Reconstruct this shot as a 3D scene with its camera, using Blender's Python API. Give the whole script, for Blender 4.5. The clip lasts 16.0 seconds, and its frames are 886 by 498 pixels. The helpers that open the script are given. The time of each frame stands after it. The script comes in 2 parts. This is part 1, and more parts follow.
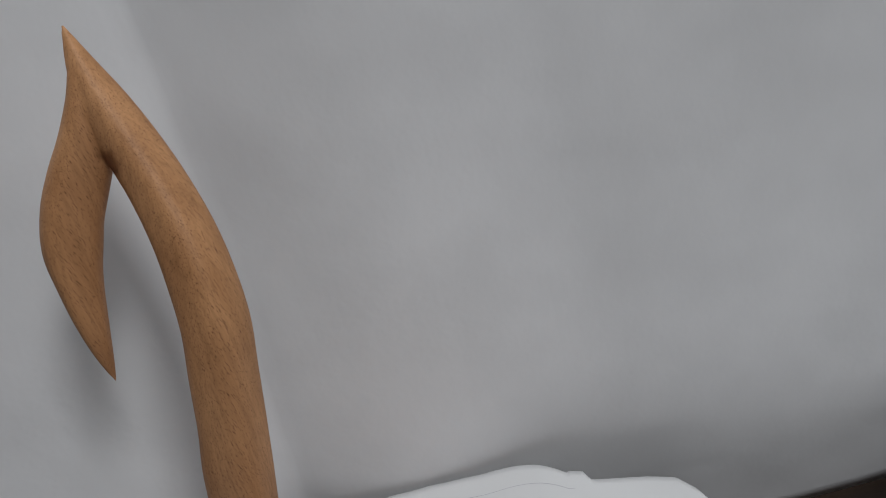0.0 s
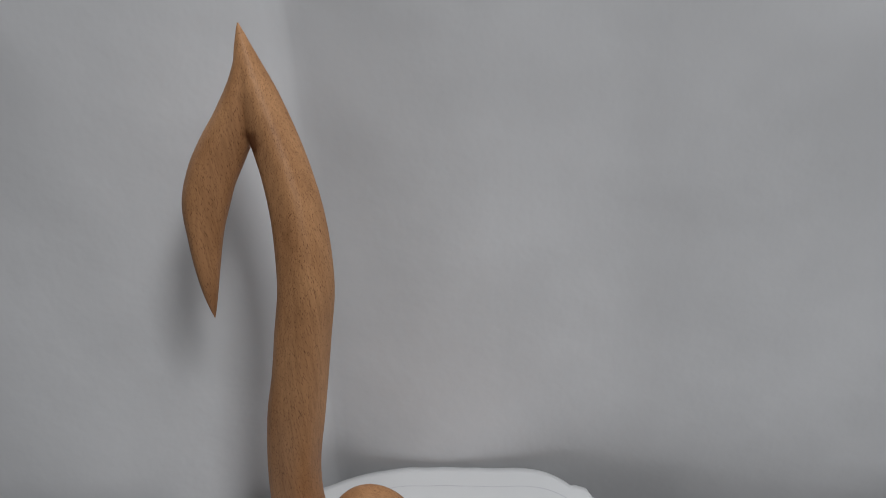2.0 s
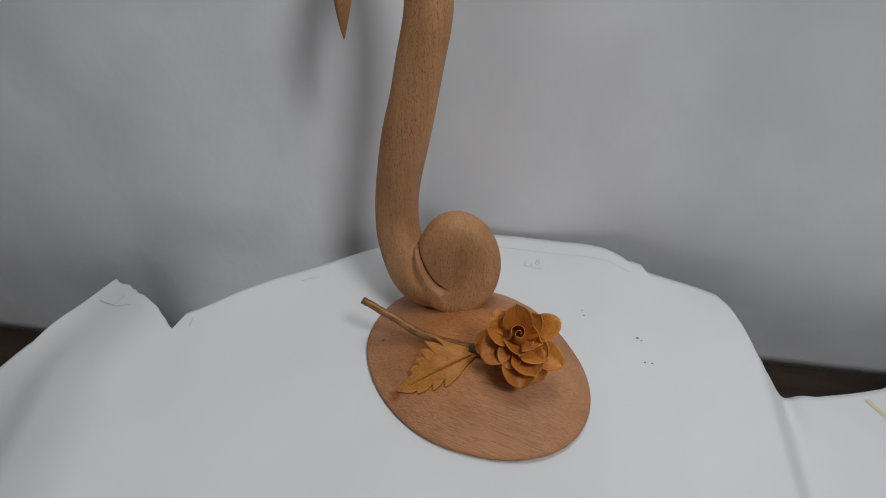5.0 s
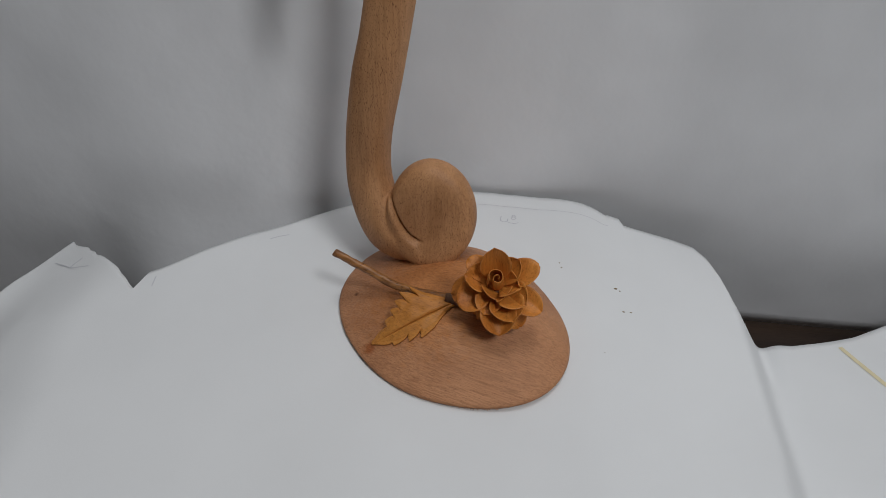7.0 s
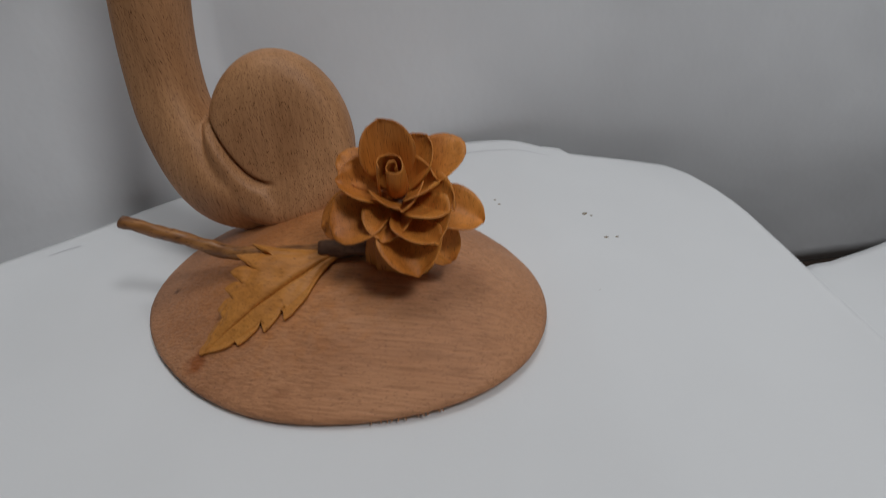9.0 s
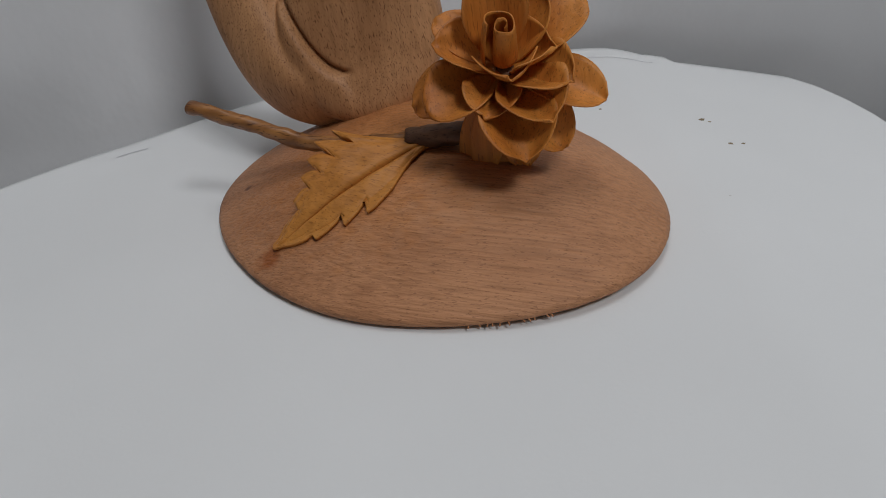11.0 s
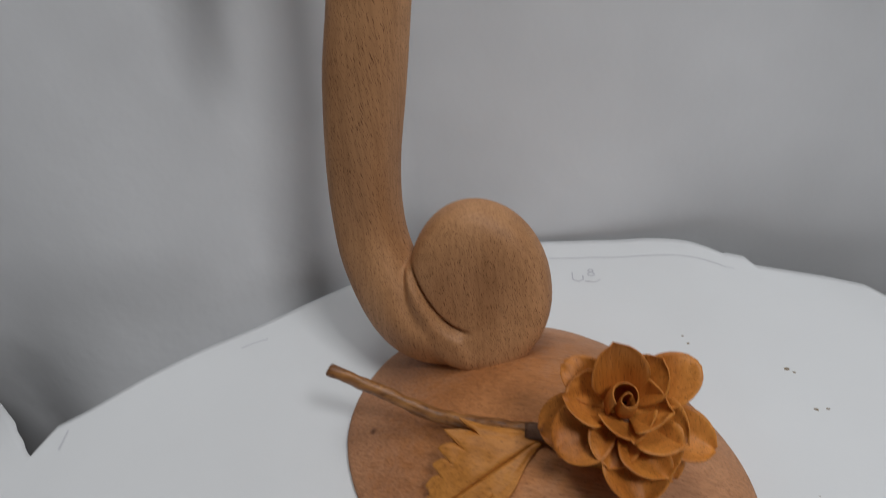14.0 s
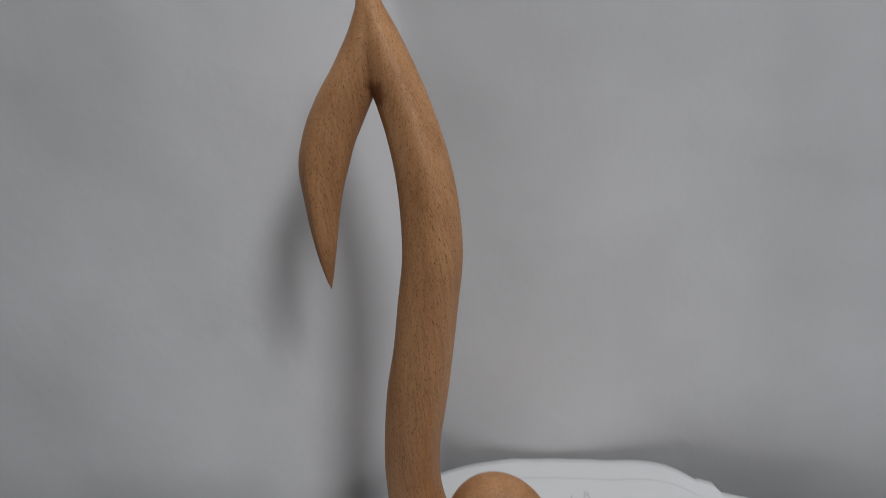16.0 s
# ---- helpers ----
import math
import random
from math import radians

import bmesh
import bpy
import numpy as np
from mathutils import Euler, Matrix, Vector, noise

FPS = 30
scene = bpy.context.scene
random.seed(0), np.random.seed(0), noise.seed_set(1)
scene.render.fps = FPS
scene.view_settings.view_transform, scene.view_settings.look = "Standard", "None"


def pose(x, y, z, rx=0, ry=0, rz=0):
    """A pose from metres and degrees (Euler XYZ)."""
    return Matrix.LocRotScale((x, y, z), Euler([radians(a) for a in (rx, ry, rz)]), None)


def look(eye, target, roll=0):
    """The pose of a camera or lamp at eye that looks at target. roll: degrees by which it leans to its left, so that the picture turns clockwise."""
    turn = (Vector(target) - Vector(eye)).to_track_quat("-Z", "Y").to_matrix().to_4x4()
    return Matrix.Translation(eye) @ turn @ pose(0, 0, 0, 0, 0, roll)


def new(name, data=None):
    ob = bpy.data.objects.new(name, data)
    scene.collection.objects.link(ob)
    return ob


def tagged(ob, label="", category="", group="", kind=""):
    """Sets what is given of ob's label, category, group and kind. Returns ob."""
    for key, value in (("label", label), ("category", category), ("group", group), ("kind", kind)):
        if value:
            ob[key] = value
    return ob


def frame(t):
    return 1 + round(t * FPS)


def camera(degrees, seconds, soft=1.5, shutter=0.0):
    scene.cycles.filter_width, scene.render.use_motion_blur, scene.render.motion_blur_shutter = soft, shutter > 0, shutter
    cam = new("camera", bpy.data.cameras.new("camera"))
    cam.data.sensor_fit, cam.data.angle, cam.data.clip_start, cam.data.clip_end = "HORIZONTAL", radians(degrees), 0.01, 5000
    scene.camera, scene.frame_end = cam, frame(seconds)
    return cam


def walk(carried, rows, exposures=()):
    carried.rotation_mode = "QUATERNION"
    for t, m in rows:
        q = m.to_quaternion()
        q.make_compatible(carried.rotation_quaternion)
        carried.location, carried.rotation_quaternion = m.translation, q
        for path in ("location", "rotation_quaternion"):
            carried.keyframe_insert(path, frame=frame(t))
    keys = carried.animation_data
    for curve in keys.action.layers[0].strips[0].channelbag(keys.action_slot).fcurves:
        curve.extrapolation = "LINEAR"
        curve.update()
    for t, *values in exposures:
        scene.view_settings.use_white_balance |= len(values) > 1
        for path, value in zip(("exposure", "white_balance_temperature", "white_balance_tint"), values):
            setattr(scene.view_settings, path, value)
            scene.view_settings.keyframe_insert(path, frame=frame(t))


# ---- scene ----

# the camera and its walk
cam = camera(71.9, 16.0, soft=0.9, shutter=0.3)
PATH = [
    (0.0, (0.136, -0.283, 0.465), (0.113, 1.537, -0.364), -15.3),
    (0.5, (0.166, -0.271, 0.446), (-0.005, 1.544, -0.376), -16.9),
    (1.0, (0.156, -0.332, 0.431), (0.027, 1.538, -0.267), -11.6),
    (1.5, (0.156, -0.310, 0.494), (-0.079, 1.468, -0.391), -3.1),
    (2, (0.129, -0.328, 0.509), (-0.067, 1.476, -0.332), -5.3),
    (2.5, (0.134, -0.34, 0.535), (-0.148, 1.487, -0.228), -11.0),
    (3, (0.119, -0.361, 0.536), (-0.139, 1.408, -0.362), -8.5),
    (3.5, (0.118, -0.384, 0.53), (-0.237, 1.333, -0.433), -7.4),
    (4, (0.107, -0.427, 0.471), (-0.241, 1.292, -0.491), -5.1),
    (4.5, (0.106, -0.446, 0.45), (-0.286, 1.167, -0.664), -2.8),
    (6.8, (0.105, -0.449, 0.405), (-0.171, 1.101, -0.829), -0.7),
    (7, (0.104, -0.452, 0.404), (-0.173, 1.109, -0.815), -1.3),
    (7.5, (0.11, -0.438, 0.403), (-0.169, 1.12, -0.819), -1.7),
    (8, (0.107, -0.448, 0.399), (-0.149, 1.139, -0.791), -1.1),
    (8.5, (0.116, -0.391, 0.298), (-0.127, 1.253, -0.814), -6.1),
    (9, (0.102, -0.330, 0.191), (0.076, 1.400, -0.812), -7.5),
    (9.5, (0.088, -0.336, 0.158), (0.071, 1.362, -0.899), -8.5),
    (10, (0.084, -0.334, 0.144), (0.055, 1.343, -0.946), -9.7),
    (10.2, (0.075, -0.332, 0.148), (-0.001, 1.366, -0.907), -9.8),
    (12.3, (0.086, -0.268, 0.152), (-0.220, 1.281, -1.075), -8.9),
    (12.5, (0.087, -0.265, 0.170), (-0.240, 1.298, -1.035), -8.7),
    (13, (0.076, -0.26, 0.205), (-0.271, 1.355, -0.923), -8.0),
    (13.5, (0.063, -0.269, 0.236), (-0.304, 1.366, -0.856), -8.0),
    (14, (0.052, -0.268, 0.29), (-0.29, 1.388, -0.778), -9.3),
    (14.5, (0.034, -0.264, 0.365), (-0.282, 1.465, -0.589), -8.7),
    (15, (0.037, -0.269, 0.42), (-0.31, 1.498, -0.451), -8.9),
    (15.5, (0.051, -0.273, 0.475), (-0.304, 1.56, -0.243), -8.5),
    (16, (0.058, -0.309, 0.473), (-0.269, 1.487, -0.345), -7.8),
]
walk(cam, [(t, look(eye, target, roll)) for t, eye, target, roll in PATH],
     exposures=[(0.0, 0.0), (6.0, -0.03), (7.5, -0.08), (9.5, -0.17), (11.4, -0.10), (13.0, 0.01), (14.0, 0.06), (15.0, 0.00), (16.0, -0.02)])

# ---------------------------------------------------------------- world and light
world = bpy.data.worlds.new("world")
scene.world = world
world.use_nodes = True
world.node_tree.nodes["Background"].inputs[0].default_value = (0.80, 0.88, 1.0, 1)
world.node_tree.nodes["Background"].inputs[1].default_value = 0.15
scene.view_settings.exposure = 0.0


def area_lamp(name, eye, target, sx, sy, watts, colour):
    data = bpy.data.lights.new(name, "AREA")
    data.shape, data.size, data.size_y, data.energy, data.color = "RECTANGLE", sx, sy, watts, colour
    ob = new(name, data)
    ob.matrix_world = look(eye, target)
    return ob


# the lamp to the front and right of the table, and the wide ceiling panel over it
area_lamp("room_lamp", (1.08, -1.10, 1.89), (-0.05, 0.05, 0.2), 0.46, 0.46, 18.5, (0.97, 0.985, 1.0))
area_lamp("ceiling_panel", (0.16, 0.02, 2.28), (0.0, -0.05, 0.0), 0.9, 0.7, 12.5, (0.97, 0.985, 1.0))


# ---------------------------------------------------------------- materials
def material(name, rough=0.6, spec=0.4):
    m = bpy.data.materials.new(name)
    m.use_nodes = True
    nt = m.node_tree
    b = nt.nodes["Principled BSDF"]
    b.inputs["Roughness"].default_value = rough
    b.inputs["Specular IOR Level"].default_value = spec
    return m, nt, b


def node(nt, kind, **inputs):
    n = nt.nodes.new(kind)
    for k, v in inputs.items():
        n.inputs[k.replace("_", " ")].default_value = v
    return n


def coords(nt, scale=(1, 1, 1), turn=(0, 0, 0)):
    """Object coordinates, turned first and stretched after."""
    c = nt.nodes.new("ShaderNodeTexCoord")
    out = c.outputs["Object"]
    for kind, value in (("Rotation", [radians(a) for a in turn]), ("Scale", scale)):
        mp = nt.nodes.new("ShaderNodeMapping")
        mp.inputs[kind].default_value = value
        nt.links.new(out, mp.inputs["Vector"])
        out = mp.outputs["Vector"]
    return out


def ramp(nt, fac, stops):
    r = nt.nodes.new("ShaderNodeValToRGB")
    e = r.color_ramp.elements
    while len(e) < len(stops):
        e.new(0.5)
    for el, (p, c) in zip(e, stops):
        el.position, el.color = p, (*c, 1)
    nt.links.new(fac, r.inputs["Fac"])
    return r.outputs["Color"]


def mix(nt, mode, fac, a, b):
    n = nt.nodes.new("ShaderNodeMix")
    n.data_type, n.blend_type = "RGBA", mode
    for sock, v in ((n.inputs[0], fac), (n.inputs[6], a), (n.inputs[7], b)):
        if isinstance(v, bpy.types.NodeSocket):
            nt.links.new(v, sock)
        else:
            sock.default_value = v if isinstance(v, float) else (*v, 1)
    return n.outputs[2]


def bump(nt, b, height, strength, distance):
    n = nt.nodes.new("ShaderNodeBump")
    n.inputs["Strength"].default_value, n.inputs["Distance"].default_value = strength, distance
    nt.links.new(height, n.inputs["Height"])
    nt.links.new(n.outputs["Normal"], b.inputs["Normal"])


def wood(name, light, dark, turn=(0, 0, 0), fleck=0.5, rough=0.55, flecks=(1300, 1300, 170), spec=0.35, streak=0.5, grain=(500, 500, 22), relief=0.0007, broad=(38, 38, 5), fleck_turn=None, mottle=0.35, spots=()):
    """Beech: broad soft bands along z, fine grain, and short dark flecks."""
    m, nt, b = material(name, rough, spec)
    n1 = node(nt, "ShaderNodeTexNoise", Scale=1.0, Detail=3.0)
    nt.links.new(coords(nt, broad, turn), n1.inputs["Vector"])
    base = ramp(nt, n1.outputs["Fac"], [(0.3, dark), (0.68, light)])
    n2 = node(nt, "ShaderNodeTexNoise", Scale=1.0, Detail=4.0)
    nt.links.new(coords(nt, grain, turn), n2.inputs["Vector"])
    base = mix(nt, "MULTIPLY", streak, base, ramp(nt, n2.outputs["Fac"], [(0.3, (0.62, 0.58, 0.54)), (0.6, (1, 1, 1))]))
    n3 = node(nt, "ShaderNodeTexNoise", Scale=1.0, Detail=1.0)
    nt.links.new(coords(nt, flecks, turn if fleck_turn is None else fleck_turn), n3.inputs["Vector"])
    fl = ramp(nt, n3.outputs["Fac"], [(0.31, (0.24, 0.16, 0.12)), (0.39, (1, 1, 1))])
    base = mix(nt, "MULTIPLY", fleck, base, fl)
    n4 = node(nt, "ShaderNodeTexNoise", Scale=18.0, Detail=6.0)
    nt.links.new(coords(nt), n4.inputs["Vector"])
    base = mix(nt, "MULTIPLY", mottle, base, ramp(nt, n4.outputs["Fac"], [(0.35, (0.72, 0.66, 0.62)), (0.6, (1, 1, 1))]))
    # each spot multiplies the colour by its tint, within a wavering outline
    for place, size, tint in spots:
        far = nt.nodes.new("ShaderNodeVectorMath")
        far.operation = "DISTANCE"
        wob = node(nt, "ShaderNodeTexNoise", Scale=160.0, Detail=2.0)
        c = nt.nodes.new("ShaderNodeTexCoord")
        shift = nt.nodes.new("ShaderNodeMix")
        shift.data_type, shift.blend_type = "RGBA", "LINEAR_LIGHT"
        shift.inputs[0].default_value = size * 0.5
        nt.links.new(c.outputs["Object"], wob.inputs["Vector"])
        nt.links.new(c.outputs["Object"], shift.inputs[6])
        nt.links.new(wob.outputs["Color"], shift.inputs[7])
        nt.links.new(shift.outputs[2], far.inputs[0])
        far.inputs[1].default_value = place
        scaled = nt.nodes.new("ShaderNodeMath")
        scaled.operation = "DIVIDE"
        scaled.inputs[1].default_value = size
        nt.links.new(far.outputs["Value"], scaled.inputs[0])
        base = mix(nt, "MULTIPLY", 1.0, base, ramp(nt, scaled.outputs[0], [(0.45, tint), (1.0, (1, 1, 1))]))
    nt.links.new(base, b.inputs["Base Color"])
    bump(nt, b, n2.outputs["Fac"], 0.4, relief)
    return m


def paper(name, tone, blotch, tooth=0.12, crease=0.0):
    m, nt, b = material(name, 0.85, 0.15)
    n1 = node(nt, "ShaderNodeTexNoise", Scale=5.0, Detail=3.0)
    nt.links.new(coords(nt), n1.inputs["Vector"])
    c = ramp(nt, n1.outputs["Fac"], [(0.35, [v * (1 - blotch) for v in tone]), (0.65, tone)])
    n2 = node(nt, "ShaderNodeTexNoise", Scale=700.0, Detail=2.0)
    nt.links.new(coords(nt), n2.inputs["Vector"])
    nt.links.new(c, b.inputs["Base Color"])
    if crease:
        n3 = node(nt, "ShaderNodeTexNoise", Scale=7.0, Detail=5.0)
        nt.links.new(coords(nt), n3.inputs["Vector"])
        bump(nt, b, n3.outputs["Fac"], crease, 0.02)
    else:
        bump(nt, b, n2.outputs["Fac"], tooth, 0.0004)
    return m


# the note's one spot: darker brown where the flag parts from the stem
BEECH = wood("beech_note", (0.590, 0.308, 0.143), (0.415, 0.198, 0.083), fleck=0.9, flecks=(2200, 2200, 250), fleck_turn=(0, 12, 0), spots=(((-0.0425, 0.079, 0.408), 0.011, (0.42, 0.32, 0.26)),))
# spots of the base: a knot, the leaf-tip stain, orange dye, a small mark
BEECH_BASE = wood("beech_base", (0.57, 0.278, 0.138), (0.47, 0.215, 0.102), turn=(13, -9, 8), fleck=0.42, flecks=(420, 1700, 1700), fleck_turn=(0, 0, 10), streak=0.66, grain=(34, 620, 900), relief=0.0034, broad=(12, 30, 38), mottle=0.5,
                  spots=(((-0.0565, -0.0325, 0.014), 0.0035, (0.32, 0.24, 0.20)), ((-0.0275, -0.0965, 0.011), 0.008, (0.74, 0.50, 0.30)), ((0.020, -0.040, 0.034), 0.080, (0.99, 0.85, 0.60)), ((0.02, -0.125, 0.008), 0.005, (0.84, 0.79, 0.76))))
PETAL = wood("petal_wood", (0.72, 0.282, 0.052), (0.50, 0.158, 0.022), fleck=0.45, rough=0.5, spec=0.35, mottle=0.45)
LEAF = wood("leaf_wood", (0.66, 0.292, 0.066), (0.51, 0.196, 0.036), turn=(0, 60, 20), fleck=0.4, rough=0.5, spec=0.3, streak=0.6)
TWIG = wood("twig_wood", (0.42, 0.185, 0.055), (0.20, 0.080, 0.026), turn=(0, 80, 0), fleck=0.9, rough=0.4, spec=0.5, broad=(160, 160, 60))
CALYX = wood("calyx_wood", (0.21, 0.105, 0.055), (0.075, 0.034, 0.020), turn=(0, 80, 0), fleck=0.7, broad=(150, 150, 60))
SHEET = paper("white_sheet", (0.77, 0.78, 0.79), 0.05)
WALL_SHEET = paper("backdrop_sheet", (0.79, 0.795, 0.815), 0.13, crease=0.25)
DARK = wood("dark_table_wood", (0.050, 0.030, 0.020), (0.028, 0.018, 0.013), turn=(0, 90, 0), rough=0.5)
PLASTER = paper("plaster", (0.46, 0.455, 0.45), 0.05)
PENCIL, _, pb = material("pencil", 0.7)
pb.inputs["Base Color"].default_value = (0.56, 0.56, 0.60, 1)
CRUMB, _, cb = material("sawdust", 0.9)
cb.inputs["Base Color"].default_value = (0.26, 0.20, 0.13, 1)
TAPE, _, tb = material("yellowed_seam", 0.8)
tb.inputs["Base Color"].default_value = (0.72, 0.64, 0.42, 1)


# ---------------------------------------------------------------- mesh helpers
def finish(ob, bm, mat, smooth=True):
    bmesh.ops.recalc_face_normals(bm, faces=bm.faces)
    for fc in bm.faces:
        fc.smooth = smooth
    bm.to_mesh(ob.data)
    bm.free()
    ob.data.materials.append(mat)
    return ob


def part(name, bm, mat, parent=None, label="", smooth=True):
    ob = finish(new(name, bpy.data.meshes.new(name)), bm, mat, smooth)
    if parent:
        ob.parent = parent
    return tagged(ob, label) if label else ob


def empty(name, place=(0, 0, 0)):
    ob = new(name)
    ob.location = place
    return ob


def box(bm, lo, hi):
    r = bmesh.ops.create_cube(bm, size=1)
    for v in r["verts"]:
        v.co = Vector([lo[i] + (v.co[i] + 0.5) * (hi[i] - lo[i]) for i in range(3)])


def spline(points, n):
    """n + 1 points along a Catmull-Rom curve; every component is smoothed, radii too."""
    p = [np.array(q, float) for q in points]
    p = [2 * p[0] - p[1]] + p + [2 * p[-1] - p[-2]]
    out = []
    for i in range(n + 1):
        s = i / n * (len(p) - 3)
        k = min(int(s), len(p) - 4)
        u = s - k
        a, b, c, d = p[k:k + 4]
        out.append(0.5 * (2 * b + (c - a) * u + (2 * a - 5 * b + 4 * c - d) * u * u + (3 * b - a - 3 * c + d) * u ** 3))
    return out


def tube(bm, points, n, sides=24, power=2.0, back=(0, 1, 0), twist=0.0):
    """A closed limb along points of (x, y, z, half width, half depth)."""
    path = spline(points, n)
    rings = []
    for i, q in enumerate(path):
        a, b = path[max(i - 1, 0)][:3], path[min(i + 1, n)][:3]
        way = Vector(b - a).normalized()
        side = way.cross(Vector(back)).normalized()
        deep = side.cross(way).normalized()
        ring = []
        for j in range(sides):
            t = 2 * math.pi * j / sides
            c, s = math.cos(t), math.sin(t)
            u = math.copysign(abs(c) ** (2 / power), c) * max(q[3], 0.0003)
            v = math.copysign(abs(s) ** (2 / power), s) * max(q[4], 0.0003)
            cw, sw = math.cos(twist), math.sin(twist)
            k = u / max(q[3], 0.0003), v / max(q[4], 0.0003)
            u, v = (k[0] * cw - k[1] * sw) * max(q[3], 0.0003), (k[0] * sw + k[1] * cw) * max(q[4], 0.0003)
            ring.append(bm.verts.new(Vector(q[:3]) + side * u + deep * v))
        rings.append(ring)
    for r0, r1 in zip(rings, rings[1:]):
        for j in range(sides):
            bm.faces.new((r0[j], r0[(j + 1) % sides], r1[(j + 1) % sides], r1[j]))
    bm.faces.new(rings[0])
    bm.faces.new(list(reversed(rings[-1])))


def sheet(bm, fn, nu, nv):
    """An open grid of fn(u, v), u and v from 0 to 1."""
    g = [[bm.verts.new(fn(i / nu, j / nv)) for j in range(nv + 1)] for i in range(nu + 1)]
    for i in range(nu):
        for j in range(nv):
            bm.faces.new((g[i][j], g[i + 1][j], g[i + 1][j + 1], g[i][j + 1]))


def thick(ob, t, offset=-1.0):
    m = ob.modifiers.new("thickness", "SOLIDIFY")
    m.thickness, m.offset = t, offset
    return ob


def ease(a, b, x):
    t = min(max((x - a) / (b - a), 0), 1)
    return t * t * (3 - 2 * t)


# ---------------------------------------------------------------- the room that closes the place
FLOOR_Z, TABLE_Z = -0.95, -0.192
X0, X1, Y0, Y1, TOP = -2.0, 2.5, -3.0, 1.1, 2.35
for nm, lo, hi in (("floor", (X0, Y0, FLOOR_Z - 0.1), (X1, Y1, FLOOR_Z)),
                   ("ceiling", (X0, Y0, TOP), (X1, Y1, TOP + 0.1)),
                   ("wall_north", (X0, Y1, FLOOR_Z), (X1, Y1 + 0.1, TOP)),
                   ("wall_south", (X0, Y0 - 0.1, FLOOR_Z), (X1, Y0, TOP)),
                   ("wall_west", (X0 - 0.1, Y0, FLOOR_Z), (X0, Y1, TOP)),
                   ("wall_east", (X1, Y0, FLOOR_Z), (X1 + 0.1, Y1, TOP))):
    bm = bmesh.new()
    box(bm, lo, hi)
    tagged(part(nm, bm, PLASTER, smooth=False), "plain pale plastered surface closing the room", nm.split("_")[0], kind="structure")

# the dark table under everything
work_table = tagged(empty("work_table", (0, 0.1, FLOOR_Z)), "dark brown wooden work table under the paper", "table")
bm = bmesh.new()
box(bm, (-0.9, -0.75, TABLE_Z - 0.035 - FLOOR_Z), (0.95, 0.55, TABLE_Z - FLOOR_Z))
bmesh.ops.bevel(bm, geom=bm.edges[:], offset=0.004, segments=2, affect="EDGES")
part("tabletop", bm, DARK, work_table, smooth=False)
for lx in (-0.84, 0.83):
    for ly in (-0.69, 0.43):
        bm = bmesh.new()
        box(bm, (lx, ly, 0), (lx + 0.06, ly + 0.06, TABLE_Z - 0.035 - FLOOR_Z))
        part("leg", bm, DARK, work_table, smooth=False)

# the round stand under the sheet
bm = bmesh.new()
bmesh.ops.create_cone(bm, cap_ends=True, segments=64, radius1=0.155, radius2=0.155, depth=0.18)
bmesh.ops.translate(bm, verts=bm.verts, vec=(0.0, -0.15, TABLE_Z + 0.0905))
tagged(part("round_stand", bm, DARK, smooth=False), "low round dark stand hidden under the white sheet", "stand")


# ---------------------------------------------------------------- backdrop
def corner_x(z):
    return float(np.interp(z, [-0.2, 0.0, 0.25, 0.45, 1.0], [-0.085, -0.079, -0.060, -0.051, -0.040]))


def backdrop_point(u, v):
    z = TABLE_Z + 0.002 + v * 1.15
    cx, cy = corner_x(z), 0.204 + 0.020 * ease(-0.05, 0.35, z)
    s = (u - 0.45) * 2.2          # metres along the sheet, from the corner
    r = 0.004
    q = math.sqrt(s * s + r * r)  # rounds the fold
    if s >= 0:
        x, y = cx + q - r, cy + 0.010 * s - 0.013 * (1 - math.exp(-s / 0.06)) + 0.013 * ease(0.10, 0.36, s)  # the paper bows out of the fold
    else:
        x, y = cx - (q - r) * 0.82, cy - 0.115 * (1 - math.exp((r - q) * 5.2)) - 0.020 * ease(0.20, -0.04, z) * ease(0.0, -0.07, s) * ease(-0.45, -0.25, s)
        y -= 0.05 * ease(0.03, -0.17, z) * ease(0.0, -0.10, s) * ease(-0.46, -0.30, s)  # the foot of the paper sweeps forward
    w = noise.noise((x * 3.1, z * 3.4, 1.7)) * 0.006 + noise.noise((x * 8, z * 7, 4.2)) * 0.0022
    return Vector((x, y + w, z))


bm = bmesh.new()
sheet(bm, backdrop_point, 150, 70)
thick(tagged(part("backdrop_paper", bm, WALL_SHEET), "creased white paper backdrop folded into a corner behind the sculpture", "backdrop"), 0.0006, 1.0)


# ---------------------------------------------------------------- white sheet on the stand
def rim(x):
    """The hand-cut back edge of the sheet: a rough arc, with a torn step and a bulge at its right."""
    deg = math.degrees(math.acos(min(max((x - 0.03) / 0.335, -1), 1)))
    r = 0.3203 - 0.004 * math.exp(-((deg - 97) / 16) ** 2) + 0.016 * math.exp(-((deg - 66) / 10) ** 2) - 0.025 * math.exp(-((deg - 124) / 17) ** 2) + 0.02 * math.exp(-((deg - 168) / 14) ** 2)
    arc = -0.13 + math.sqrt(max(r * r - (x - 0.03) ** 2, 0.0004))
    bulge = float(np.interp(x, [0.19, 0.2065, 0.2085, 0.262, 0.290, 0.303, 0.312, 0.320], [0.1655, 0.163, 0.1512, 0.1497, 0.144, 0.128, 0.100, 0.062]))
    return (arc if x < 0.19 else bulge) + 0.0012 * noise.noise((x * 40, 0.3, 0.0))


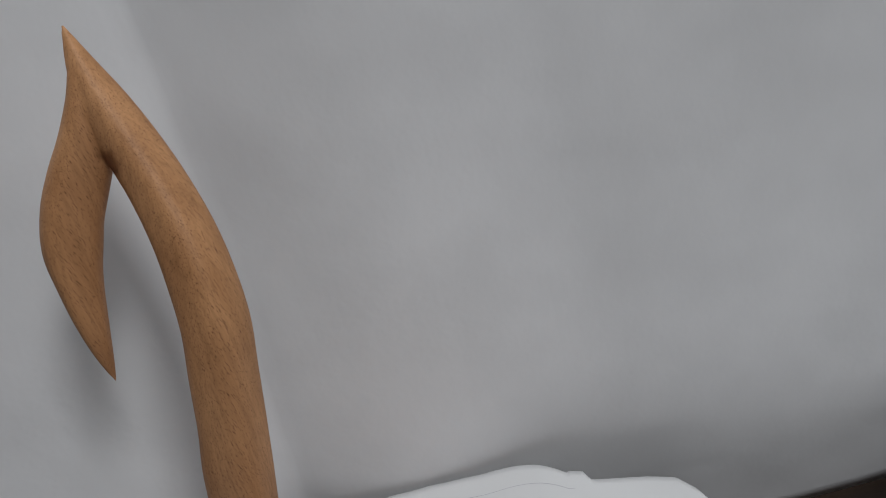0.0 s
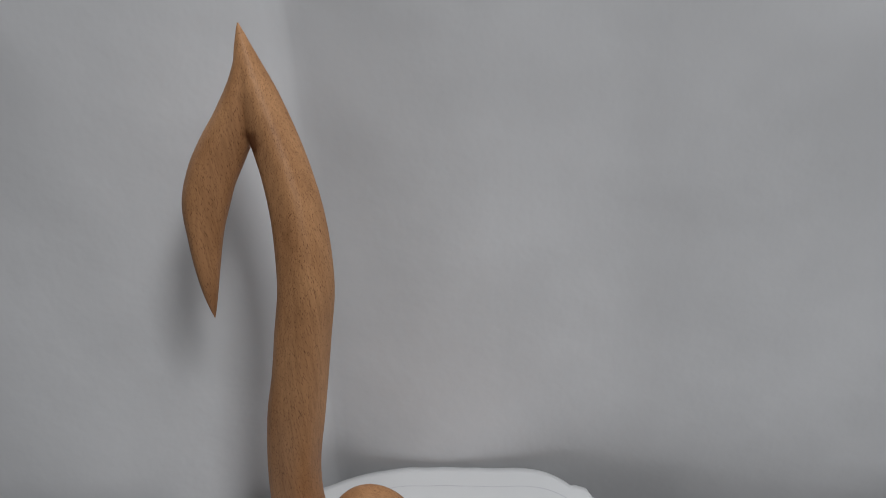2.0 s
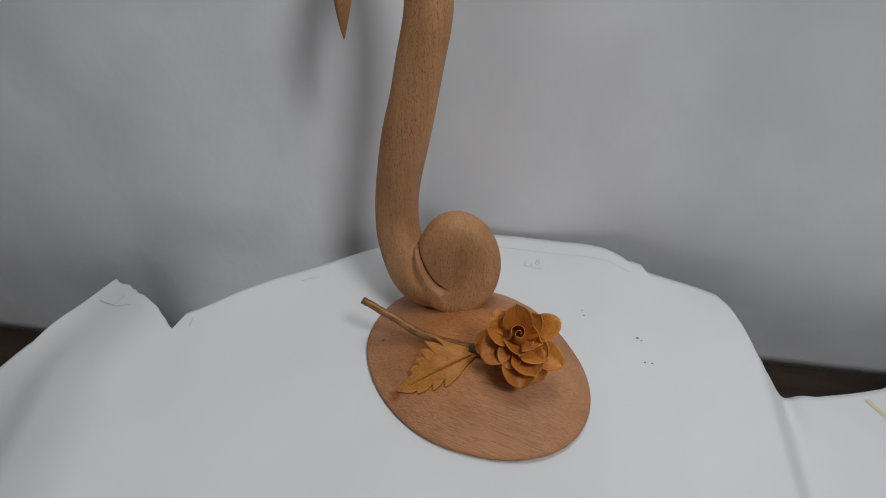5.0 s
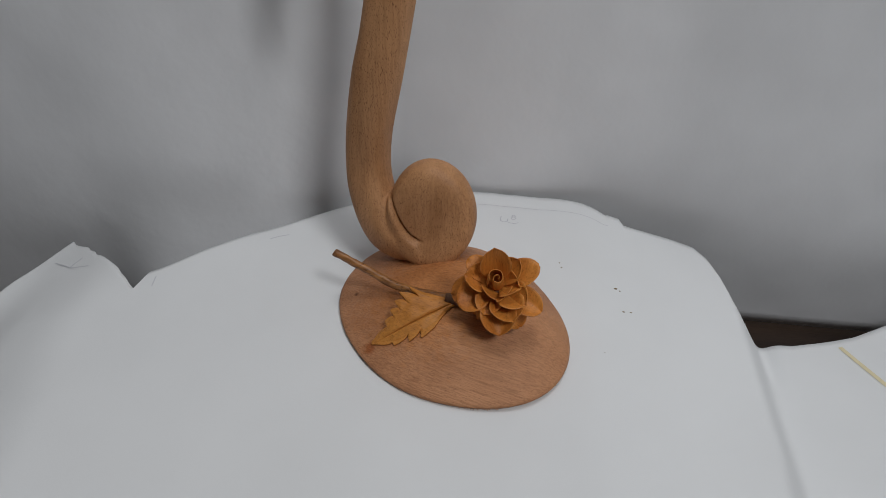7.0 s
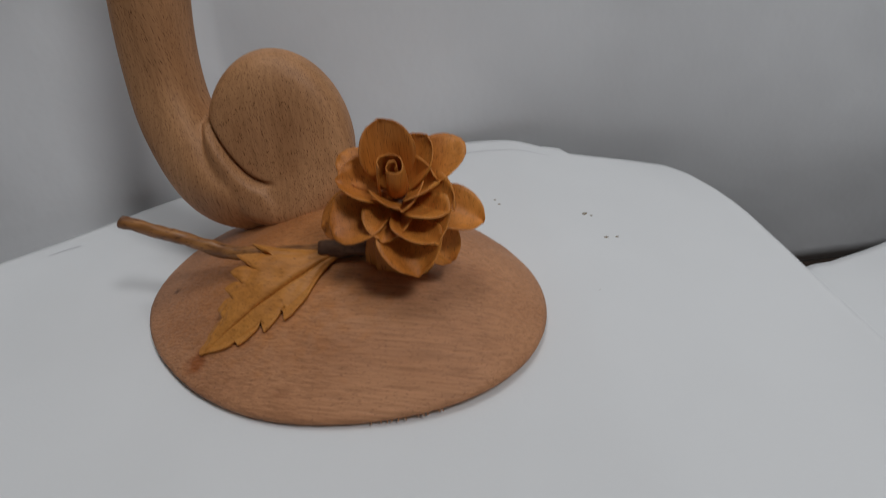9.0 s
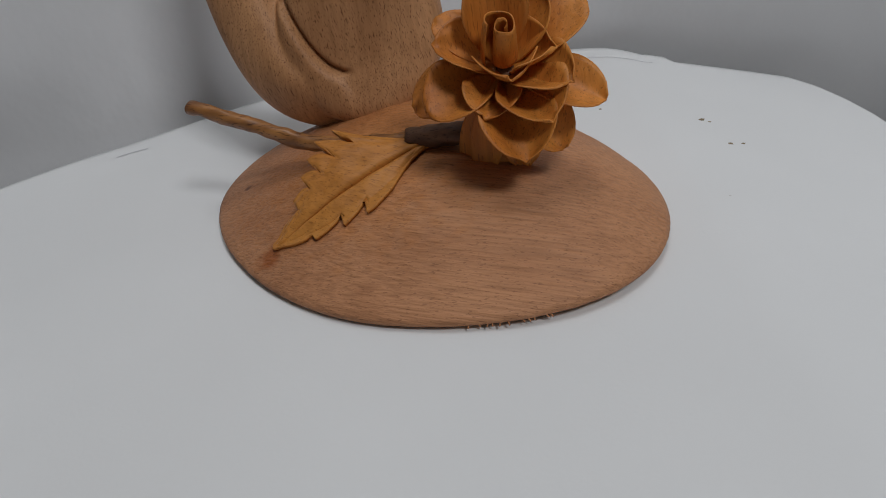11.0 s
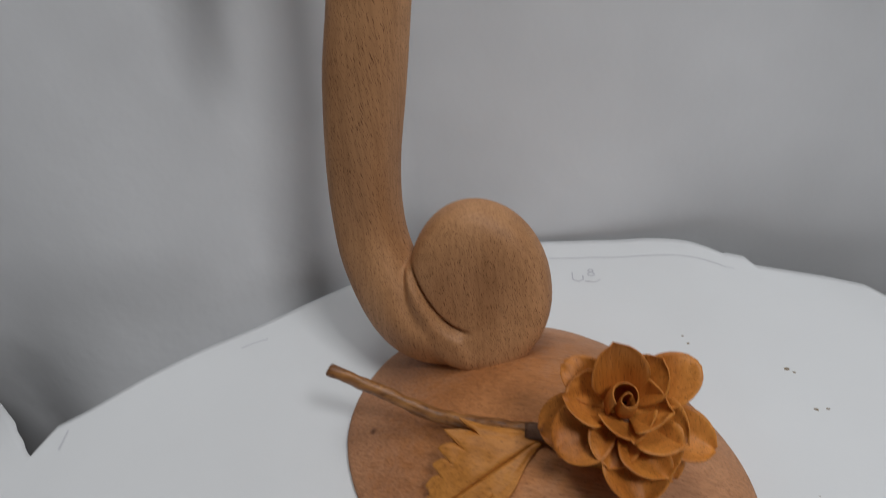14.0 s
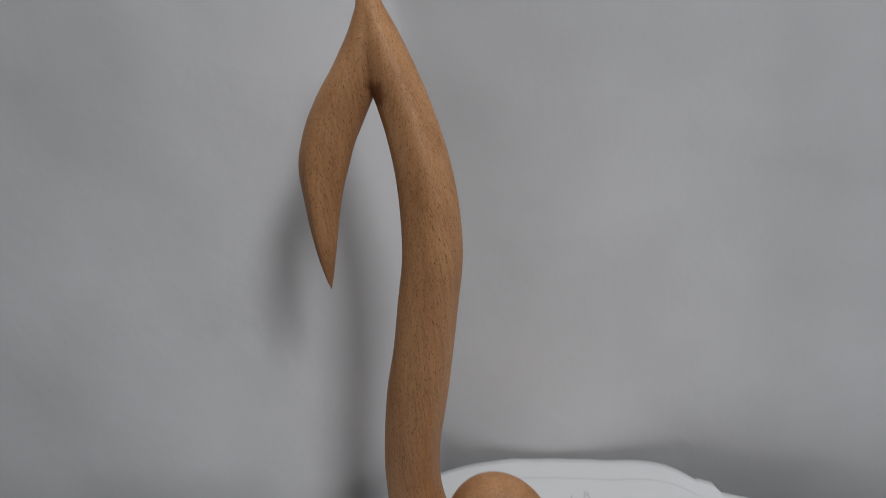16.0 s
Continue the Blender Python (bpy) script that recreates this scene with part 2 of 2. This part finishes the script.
def back_edge(x):
    if x > 0.320:
        return float(np.interp(x, [0.320, 0.330, 0.345, 0.362, 0.395, 0.465, 0.520, 0.62, 0.9], [0.062, 0.050, 0.058, 0.064, 0.064, 0.086, 0.114, 0.15, 0.16]))
    if x < -0.286:
        y = float(np.interp(x, [-0.8, -0.56, -0.510, -0.484, -0.464, -0.448, -0.436, -0.415, -0.335, -0.286], [-0.15, -0.118, -0.074, -0.044, 0.010, 0.066, 0.056, 0.047, -0.006, -0.045]))
        return y + 0.0035 * noise.noise((x * 60, 2.0, 0.0)) * ease(-0.50, -0.43, x)
    return rim(x)


def sheet_z(x, y):
    d = min(max(x - 0.16, 0), 0.17)
    z = -0.26 * d * d / (d + 0.03) - 0.056 * ease(0.316, 0.364, x + 0.10 * max(0.0, -0.12 - y)) + 0.02 * ease(0.42, 0.62, x)
    left = -0.330 + 0.35 * max(0.0, -0.10 - y)
    z -= 0.040 * ease(left + 0.02, left - 0.14, x) + 0.055 * ease(left - 0.06, left - 0.2, x) * ease(0.0, -0.15, y)
    z -= 0.12 * ease(-0.42, -0.62, y) + 0.003 * ease(0.09, 0.17, y) * ease(-0.02, 0.07, x) * ease(0.36, 0.26, x)
    z -= 0.007 * math.exp(-((x - 0.366) / 0.010) ** 2) * ease(-0.03, 0.04, y)
    return z + 0.0010 * noise.noise((x * 6, y * 6, 0.0)) + 0.0012 * noise.noise((x * 14, y * 14, 5.0)) * ease(0.30, 0.36, abs(x))


def sheet_point(u, v):
    x = -0.80 + 1.54 * u
    y = -0.70 + (back_edge(x) + 0.70) * v
    return Vector((x, y, sheet_z(x, y)))


bm = bmesh.new()
sheet(bm, sheet_point, 590, 110)
thick(tagged(part("paper_sheet", bm, SHEET), "white paper sheet draped over the round stand", "paper"), 0.0007)


# pencil marks on the sheet
def stroke(bm, pts, w=0.0005):
    for (x0, y0), (x1, y1) in zip(pts, pts[1:]):
        d = Vector((x1 - x0, y1 - y0, 0))
        s = Vector((-d.y, d.x, 0)).normalized() * w
        a, b = Vector((x0, y0, sheet_z(x0, y0) + 0.0010)), Vector((x1, y1, sheet_z(x1, y1) + 0.0010))
        bm.faces.new([bm.verts.new(q) for q in (a - s, b - s, b + s, a + s)])


marks = tagged(empty("pencil_marks", (0, 0, 0)), "thin grey pencil lines and a small note on the sheet", "pencil marks")
bm = bmesh.new()
stroke(bm, [(x, rim(x) - 0.027 + 0.05 * max(0, x - 0.12)) for x in np.arange(-0.03, 0.196, 0.006)], 0.0003)
part("arc_line", bm, PENCIL, marks, smooth=False)
bm = bmesh.new()
stroke(bm, [(0.069, 0.138), (0.069, 0.128), (0.073, 0.125), (0.077, 0.127), (0.077, 0.133)])
stroke(bm, [(0.078, 0.125), (0.085, 0.123), (0.090, 0.126)])
for cy, rr in ((0.1345, 0.0026), (0.1395, 0.0020)):
    stroke(bm, [(0.0835 + rr * math.cos(t), cy + rr * math.sin(t)) for t in np.linspace(0, 2 * math.pi, 12)])
part("written_mark", bm, PENCIL, marks, smooth=False)
bm = bmesh.new()
stroke(bm, [(-0.181, 0.056), (-0.172, 0.062), (-0.163, 0.066)])
part("tick_mark", bm, PENCIL, marks, smooth=False)
bm = bmesh.new()
stroke(bm, [(-0.271, -0.038), (-0.275, -0.022)])
part("tick_mark", bm, PENCIL, marks, smooth=False)
for line in ([(-0.440, 0.022), (-0.400, 0.003), (-0.372, -0.002)], [(-0.405, 0.005), (-0.399, 0.021)]):
    bm = bmesh.new()
    stroke(bm, line, 0.0007)
    part("tick_mark", bm, PENCIL, marks, smooth=False)
bm = bmesh.new()
stroke(bm, [(0.446 + 0.010 * i, 0.070 - 0.020 * i) for i in range(14)], 0.0026)
tagged(part("tape_strip", bm, TAPE, smooth=False), "yellowed strip of tape along a seam of the sheet", "tape")


# ---------------------------------------------------------------- the carved note
sculpture = tagged(empty("note_sculpture", (0, 0, 0)), "carved beech music note standing on an oval domed base", "sculpture")
BX, BY = 0.0336, -0.0250
# the outline of the base: degrees round its middle, and the radius there
OUTLINE = ([-180, -165, -150, -132, -115, -100, -90, -80, -70, -60, -52, -45, -37, -30, -20, -10, 0, 10, 20, 32, 45, 62, 80, 100, 120, 140, 155, 168, 180],
           [0.1090, 0.1048, 0.1018, 0.1016, 0.1060, 0.1115, 0.1150, 0.1190, 0.1252, 0.1318, 0.1352, 0.1356, 0.1330, 0.1285, 0.1212, 0.1125, 0.1042, 0.0970, 0.0920, 0.0892, 0.0880, 0.0886, 0.0905, 0.0965, 0.1070, 0.1150, 0.1130, 0.1108, 0.1090])


def base_r(a):
    """The rim's radius towards the angle a, smoothed over a few degrees."""
    d = math.degrees(math.remainder(a, 2 * math.pi))
    return sum(float(np.interp(math.remainder(d + k, 360), *OUTLINE)) for k in (-8, -4, 0, 4, 8)) / 5


def base_h(rho, a):
    """Height of the lumpy bell-shaped top: steep at its back and right, a plain slope in front."""
    power = 1.95 + 0.65 * math.cos(a - 0.35)
    return 0.0050 + 0.0345 * (1 - min(rho, 1.0) ** power)


def base_z(x, y):
    a = math.atan2(y - BY, x - BX)
    return base_h(math.hypot(x - BX, y - BY) / base_r(a), a)


bm = bmesh.new()
rings, seg = [], 144
PROFILE = [(0.955, 0.0003), (0.980, 0.0010), (0.995, 0.0024), (1.0, 0.0042)] + [(r, None) for r in np.linspace(0.985, 0.03, 34)]
for rho, h in PROFILE:
    ring = []
    for j in range(seg):
        t = 2 * math.pi * j / seg
        r = base_r(t) * rho * (1 + 0.003 * noise.noise((math.cos(t) * 3, math.sin(t) * 3, 0.5)) + 0.0012 * noise.noise((math.cos(t) * 22, math.sin(t) * 22, 1.5)))
        x, y = r * math.cos(t), r * math.sin(t)
        lump = 0.0 if h is not None else 0.0016 * noise.noise((x * 24, y * 24, 3.0)) * (1 - rho * 0.5) + 0.0005 * noise.noise((x * 70, y * 70, 6.0))
        warp = 0.0019 * math.exp(-(math.remainder(t + 0.95, 2 * math.pi) / 0.38) ** 2) * ease(0.6, 0.95, rho)  # the front right of the rim stands off the sheet
        ring.append(bm.verts.new((BX + x, BY + y, (base_h(rho, t) if h is None else h) + lump + warp)))
    rings.append(ring)
for r0, r1 in zip(rings, rings[1:]):
    for j in range(seg):
        bm.faces.new((r0[j], r0[(j + 1) % seg], r1[(j + 1) % seg], r1[j]))
bm.faces.new(rings[0])
bm.faces.new(rings[-1])
part("base", bm, BEECH_BASE, sculpture, "oval bell-shaped beech base with a thin rim")


def round_head(bm, proud=0.0):
    """The head; with proud, the lower roll of the stem's wood stands out of it by that much and the rest sinks in."""
    seg, rings = 144, []
    for k in range(97):
        a = math.pi * k / 96
        a = a - 0.42 * math.sin(2 * a)  # more rings on the flat faces
        rr, dd = max(math.sin(a), 0.0) ** 0.42, -math.copysign(abs(math.cos(a)) ** 0.72, math.cos(a))
        ring = []
        for j in range(seg):
            t = 2 * math.pi * j / seg
            c, s = max(rr, 0.02) * math.cos(t), max(rr, 0.02) * math.sin(t)
            x, z = 0.0085 + (0.0440 if c > 0 else 0.0418) * c, 0.0705 + (0.0550 if s > 0 else 0.0435) * s
            edge_z = 0.0548 + 47 * min(x, 0.0) ** 2
            off = (z - edge_z) / math.sqrt(1 + (84 * min(x, 0.0)) ** 2)  # away from the groove
            fade = ease(0.006, -0.004, x)
            roll = ease(0.0012 + 0.03 * (1 - fade), -0.0016 - 0.03 * (1 - fade), off)
            edge = proud * (4 * roll - 3)
            dish = 0.0016 * (1 - rr) if dd < 0 else 0.0
            cut = 0.0042 * math.exp(-((off - 0.0008) / 0.0016) ** 2) * fade * ease(0.3, -0.3, dd)
            y = 0.0240 + (0.0195 + edge) * dd + dish + cut - 0.0030 * roll * ease(0.5, -0.4, dd) + 0.15 * (z - 0.065) - 0.0045 * ease(0.064, 0.032, z) * ease(0.5, -0.4, dd)
            ring.append(bm.verts.new((x + edge * c, y, z + edge * s)))
        rings.append(ring)
    for r0, r1 in zip(rings, rings[1:]):
        for j in range(seg):
            bm.faces.new((r0[j], r0[(j + 1) % seg], r1[(j + 1) % seg], r1[j]))
    bm.faces.new(rings[0])
    bm.faces.new(rings[-1])


# stem with its flag, carved in one piece, rolling on under the head
bm = bmesh.new()
round_head(bm, 0.0014)
tube(bm, [(0.0330, 0.0300, 0.0520, 0.0040, 0.0060), (0.0190, 0.0230, 0.0430, 0.0090, 0.0140), (0.0020, 0.0240, 0.0395, 0.0135, 0.0195), (-0.0150, 0.0215, 0.0410, 0.0178, 0.0210),
          (-0.0305, 0.0225, 0.0495, 0.0203, 0.0217), (-0.0420, 0.0285, 0.0640, 0.0210, 0.0214), (-0.0515, 0.0370, 0.0900, 0.0205, 0.0204), (-0.0541, 0.0430, 0.1150, 0.0198, 0.0199), (-0.0503, 0.0450, 0.1500, 0.0199, 0.0199),
          (-0.0395, 0.0450, 0.1980, 0.0209, 0.0190), (-0.0307, 0.0480, 0.2330, 0.0199, 0.0190), (-0.0232, 0.0520, 0.2680, 0.0196, 0.0190), (-0.0165, 0.0570, 0.3000, 0.0192, 0.0190),
          (-0.0152, 0.0640, 0.3300, 0.0185, 0.0185), (-0.0175, 0.0730, 0.3580, 0.0174, 0.0181), (-0.0235, 0.0830, 0.3860, 0.0162, 0.0171), (-0.0315, 0.0920, 0.4120, 0.0153, 0.0157),
          (-0.0395, 0.1000, 0.4380, 0.0130, 0.0133), (-0.0440, 0.1050, 0.4600, 0.0083, 0.0085), (-0.0465, 0.1100, 0.4860, 0.0006, 0.0006)], 96, 32, 2.7, twist=0.35)
tube(bm, [(-0.0440, 0.1040, 0.4620, 0.0070, 0.0066), (-0.0490, 0.1000, 0.4400, 0.0120, 0.0114), (-0.0590, 0.0950, 0.4180, 0.0153, 0.0142), (-0.0705, 0.0900, 0.4000, 0.0167, 0.0157),
          (-0.0800, 0.0840, 0.3830, 0.0169, 0.0157), (-0.0870, 0.0780, 0.3630, 0.0164, 0.0147), (-0.0897, 0.0720, 0.3420, 0.0126, 0.0128), (-0.0915, 0.0670, 0.3200, 0.0091, 0.0100),
          (-0.0925, 0.0630, 0.2990, 0.0052, 0.0062), (-0.0932, 0.0600, 0.2775, 0.0005, 0.0005)], 60, 32, 2.6, twist=0.5)
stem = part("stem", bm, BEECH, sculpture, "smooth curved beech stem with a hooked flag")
for kind, values in (("REMESH", dict(mode="VOXEL", voxel_size=0.0012, use_smooth_shade=True)), ("SMOOTH", dict(factor=0.5, iterations=9))):
    m = stem.modifiers.new(kind.lower(), kind)
    for k, v in values.items():
        setattr(m, k, v)

# the round head: a thick disc with a flat face and rounded edge
bm = bmesh.new()
round_head(bm)
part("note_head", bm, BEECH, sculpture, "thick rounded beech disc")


# ---------------------------------------------------------------- the wooden rose
rose = tagged(empty("wooden_rose", (0.085, -0.066, base_z(0.085, -0.066))), "honey-stained wooden rose with leaf and twig lying on the base", "wooden flower")
RC = Vector((0.0808, -0.0730, 0.0765)) - rose.location
AX = Vector((0.03, -0.52, 0.85)).normalized()
RX = Vector((1, 0, 0)).cross(AX).normalized()
RY = AX.cross(RX).normalized()
rnd = random.Random(4)


def petal(angle, length, width, lean, cup, bend, start=0.003):
    """A thin cupped shaving; lean: degrees from the axis at its foot; bend: how far it turns outward (or, below zero, up) along its length."""
    bm = bmesh.new()
    out = RX * math.cos(angle) + RY * math.sin(angle)
    side = AX.cross(out)
    ph = rnd.random() * 6
    spine, p, steps = [], RC + out * start - AX * 0.004, 20
    for k in range(steps + 1):
        a = radians(lean + bend * (k / steps - 0.4))
        spine.append((p.copy(), AX * math.sin(a) - out * math.cos(a)))
        p = p + (out * math.sin(a) + AX * math.cos(a)) * (length / steps)
    skew = rnd.uniform(-0.25, 0.25)

    def fn(u, v):
        w = (u - 0.5) * 2
        mid, n = spine[round(v * steps)]
        half = width * (0.30 + 0.70 * math.sin(min(1.0, v / 0.62) * math.pi / 2)) * math.sqrt(max(1 - max(0, (v - 0.48) / 0.52) ** 2.4, 0.012))
        lift = cup * width * (abs(w) * half / width) ** 1.8 + 0.0012 * math.sin(w * 3 + ph) * v + 0.0014 * noise.noise((w * 1.7 + ph, v * 2.5, ph)) * v
        return mid + side * (half * (w + skew * v * (1 - w * w) * 0.4)) + n * lift
    sheet(bm, fn, 14, steps)
    return thick(part("petal", bm, PETAL, rose), 0.0005, 0.0)


# angle from the front, round by the right; length, half width, lean, cup, bend
for deg, length, width, lean, cup, bend in ((-33, 0.053, 0.0105, 150, 0.20, 2), (-12, 0.051, 0.0120, 150, 0.22, 2), (17, 0.042, 0.0100, 146, 0.22, 4), (38, 0.038, 0.0115, 120, 0.30, 0),
                                            (66, 0.039, 0.0120, 96, 0.35, -6), (-78, 0.037, 0.0130, 108, 0.35, -2), (117, 0.036, 0.0120, 68, 0.45, -8), (-126, 0.030, 0.0105, 70, 0.40, -6),
                                            (192, 0.034, 0.0130, 34, 0.42, -2), (138, 0.028, 0.0110, 48, 0.50, -8), (-58, 0.033, 0.0138, 94, 0.58, -14),
                                            (8, 0.038, 0.0150, 104, 0.62, -26), (29, 0.031, 0.0148, 88, 0.66, -36), (54, 0.028, 0.0135, 76, 0.66, -32),
                                            (-20, 0.025, 0.0115, 86, 0.62, -36), (-98, 0.027, 0.0128, 62, 0.66, -22), (78, 0.021, 0.0125, 52, 0.80, -30), (4, 0.018, 0.0125, 52, 0.85, -38)):
    petal(radians(deg), length, width, lean, cup, bend)
bm = bmesh.new()
sheet(bm, lambda u, v: RC + (RX * math.cos(u * 10.5 + 1) + RY * math.sin(u * 10.5 + 1)) * (0.0007 + 0.0078 * u + 0.0007 * math.sin(u * 10.5 * 1.6)) * (1.05 - 0.24 * v ** 2.0) + AX * (0.001 + 0.0195 * v - 0.0040 * (1 - u) * v + 0.0020 * math.sin(u * 7) * v + 0.0011 * noise.noise((u * 9, v, 2.0)) * v), 110, 10)
thick(part("bud", bm, PETAL, rose, "rolled shaving at the heart of the rose"), 0.0005, 0.0)

O = rose.location


def local(pts):
    return [(x - O.x, y - O.y, z - O.z, a, b) for x, y, z, a, b in pts]


bm = bmesh.new()
tube(bm, local([(-0.074, -0.026, 0.0565, 0.0036, 0.0036), (-0.045, -0.034, 0.048, 0.0036, 0.0035), (-0.014, -0.043, 0.0385, 0.0040, 0.0040), (0.012, -0.049, 0.0375, 0.0038, 0.0038), (0.040, -0.055, 0.040, 0.0036, 0.0036)]), 60, 14)
for v in bm.verts:
    n = noise.noise_vector(v.co * 160)
    v.co += n * 0.0009
part("twig", bm, TWIG, rose, "knobbly brown twig stem")
bm = bmesh.new()
tube(bm, local([(0.036, -0.056, 0.0405, 0.0046, 0.0046), (0.050, -0.059, 0.0420, 0.0052, 0.0052), (0.064, -0.0625, 0.0440, 0.0048, 0.0048), (0.077, -0.066, 0.052, 0.0055, 0.0055), (0.083, -0.073, 0.073, 0.005, 0.005)]), 24, 18)
for v in bm.verts:
    v.co += noise.noise_vector(v.co * 260) * 0.0009
part("calyx", bm, CALYX, rose, "dark brown wrapped calyx")

# the toothed leaf
LA, LB = Vector((0.046, -0.058, 0.0395)), Vector((-0.0248, -0.0942, 0.0112))
ALONG = LB - LA
ACROSS = Vector((-0.52, 0.67, 0.52)).normalized()
LN = ALONG.normalized().cross(ACROSS).normalized()
if LN.y > 0:
    LN = -LN


UPPER = ([0, 0.08, 0.2, 0.29, 0.43, 0.54, 0.63, 0.74, 0.88, 1], [0.003, 0.0090, 0.0200, 0.0315, 0.0305, 0.0245, 0.0200, 0.0140, 0.0070, 0.0008])
LOWER = ([0, 0.08, 0.16, 0.24, 0.36, 0.48, 0.64, 0.82, 1], [0.0025, 0.0030, 0.0080, 0.0145, 0.0178, 0.0172, 0.0145, 0.0115, 0.0008])


def leaf_half(u, top):
    ends = (0.29, 0.43, 0.54, 0.64, 0.76) if top else (0.42, 0.58, 0.77)
    half = float(np.interp(u, *(UPPER if top else LOWER)))
    prev = 0.0
    for e in ends:
        if u <= e:
            low = 0.60 if top else 0.44
            return half * (1 if prev == 0 else low + (1 - low) * ((u - prev) / (e - prev)) ** (0.5 if top else 0.55))
        prev = e
    return half * (0.65 + 0.35 * ease(0.77, 0.92, u))


def leaf_point(u, v):
    w = (v - 0.5) * 2
    inner = float(np.interp(u, *(UPPER if w > 0 else LOWER)))
    reach = abs(w) * (leaf_half(u, w > 0) * ease(0.25, 0.95, abs(w)) + inner * (1 - ease(0.25, 0.95, abs(w))))
    p = LA + ALONG * (u + (0.10 if w > 0 else 0.17) * abs(w) * reach / 0.02 * (1 - u)) + ACROSS * math.copysign(reach, w)
    p += LN * (0.0080 * math.sin(math.pi * u) - 0.0030 * w * w * (1 if w > 0 else 0.4) - 0.0042 * math.exp(-(w / 0.045) ** 2) * (1 - 0.6 * u) + 0.0007 * noise.noise((u * 9, w * 5, 2.0)))
    p.z = max(p.z, base_z(p.x, p.y) + 0.0016)
    return p - O


bm = bmesh.new()
sheet(bm, leaf_point, 160, 60)
thick(part("leaf", bm, LEAF, rose, "honey-stained toothed wooden leaf with a carved midrib"), 0.0016, 0.0)

# ---------------------------------------------------------------- sawdust crumbs on the sheet
for x, y, s in ((0.193, 0.030, 0.0013), (0.197, 0.028, 0.0009), (0.199, -0.002, 0.0011), (0.206, 0.0, 0.0009), (0.139, 0.050, 0.0009), (0.137, 0.058, 0.0009), (0.178, -0.062, 0.0006)):
    bm = bmesh.new()
    bmesh.ops.create_icosphere(bm, subdivisions=1, radius=s)
    for v in bm.verts:
        v.co = Vector((v.co.x * 1.5, v.co.y, v.co.z * 0.7)) * rnd.uniform(0.7, 1.3) + Vector((x, y, sheet_z(x, y) + s * 0.6))
    tagged(part("sawdust_crumb", bm, CRUMB, smooth=False), "tiny brown sawdust crumb on the white sheet", "sawdust", "crumbs on the sheet")

# ---------------------------------------------------------------- torn fibres on the front rim of the base
for k in range(11):
    a = radians(-77 + 1.3 * k + rnd.uniform(-0.5, 0.5))
    r, n, lean = base_r(a) * 0.993, rnd.uniform(0.0008, 0.0016), a + rnd.uniform(-0.9, 0.9)
    x, y, z = BX + r * math.cos(a), BY + r * math.sin(a), 0.0026 + 0.0019 * math.exp(-((a + 0.95) / 0.38) ** 2)
    bm = bmesh.new()
    tube(bm, [(x, y, z, 0.0004, 0.0003), (x + n * 0.5 * math.cos(lean), y + n * 0.5 * math.sin(lean), z - 0.0003, 0.0003, 0.0003), (x + n * math.cos(lean), y + n * math.sin(lean), z - 0.0012, 0.0001, 0.0001)], 5, 6, back=(0, 0, 1))
    part("splinter", bm, BEECH_BASE, sculpture)
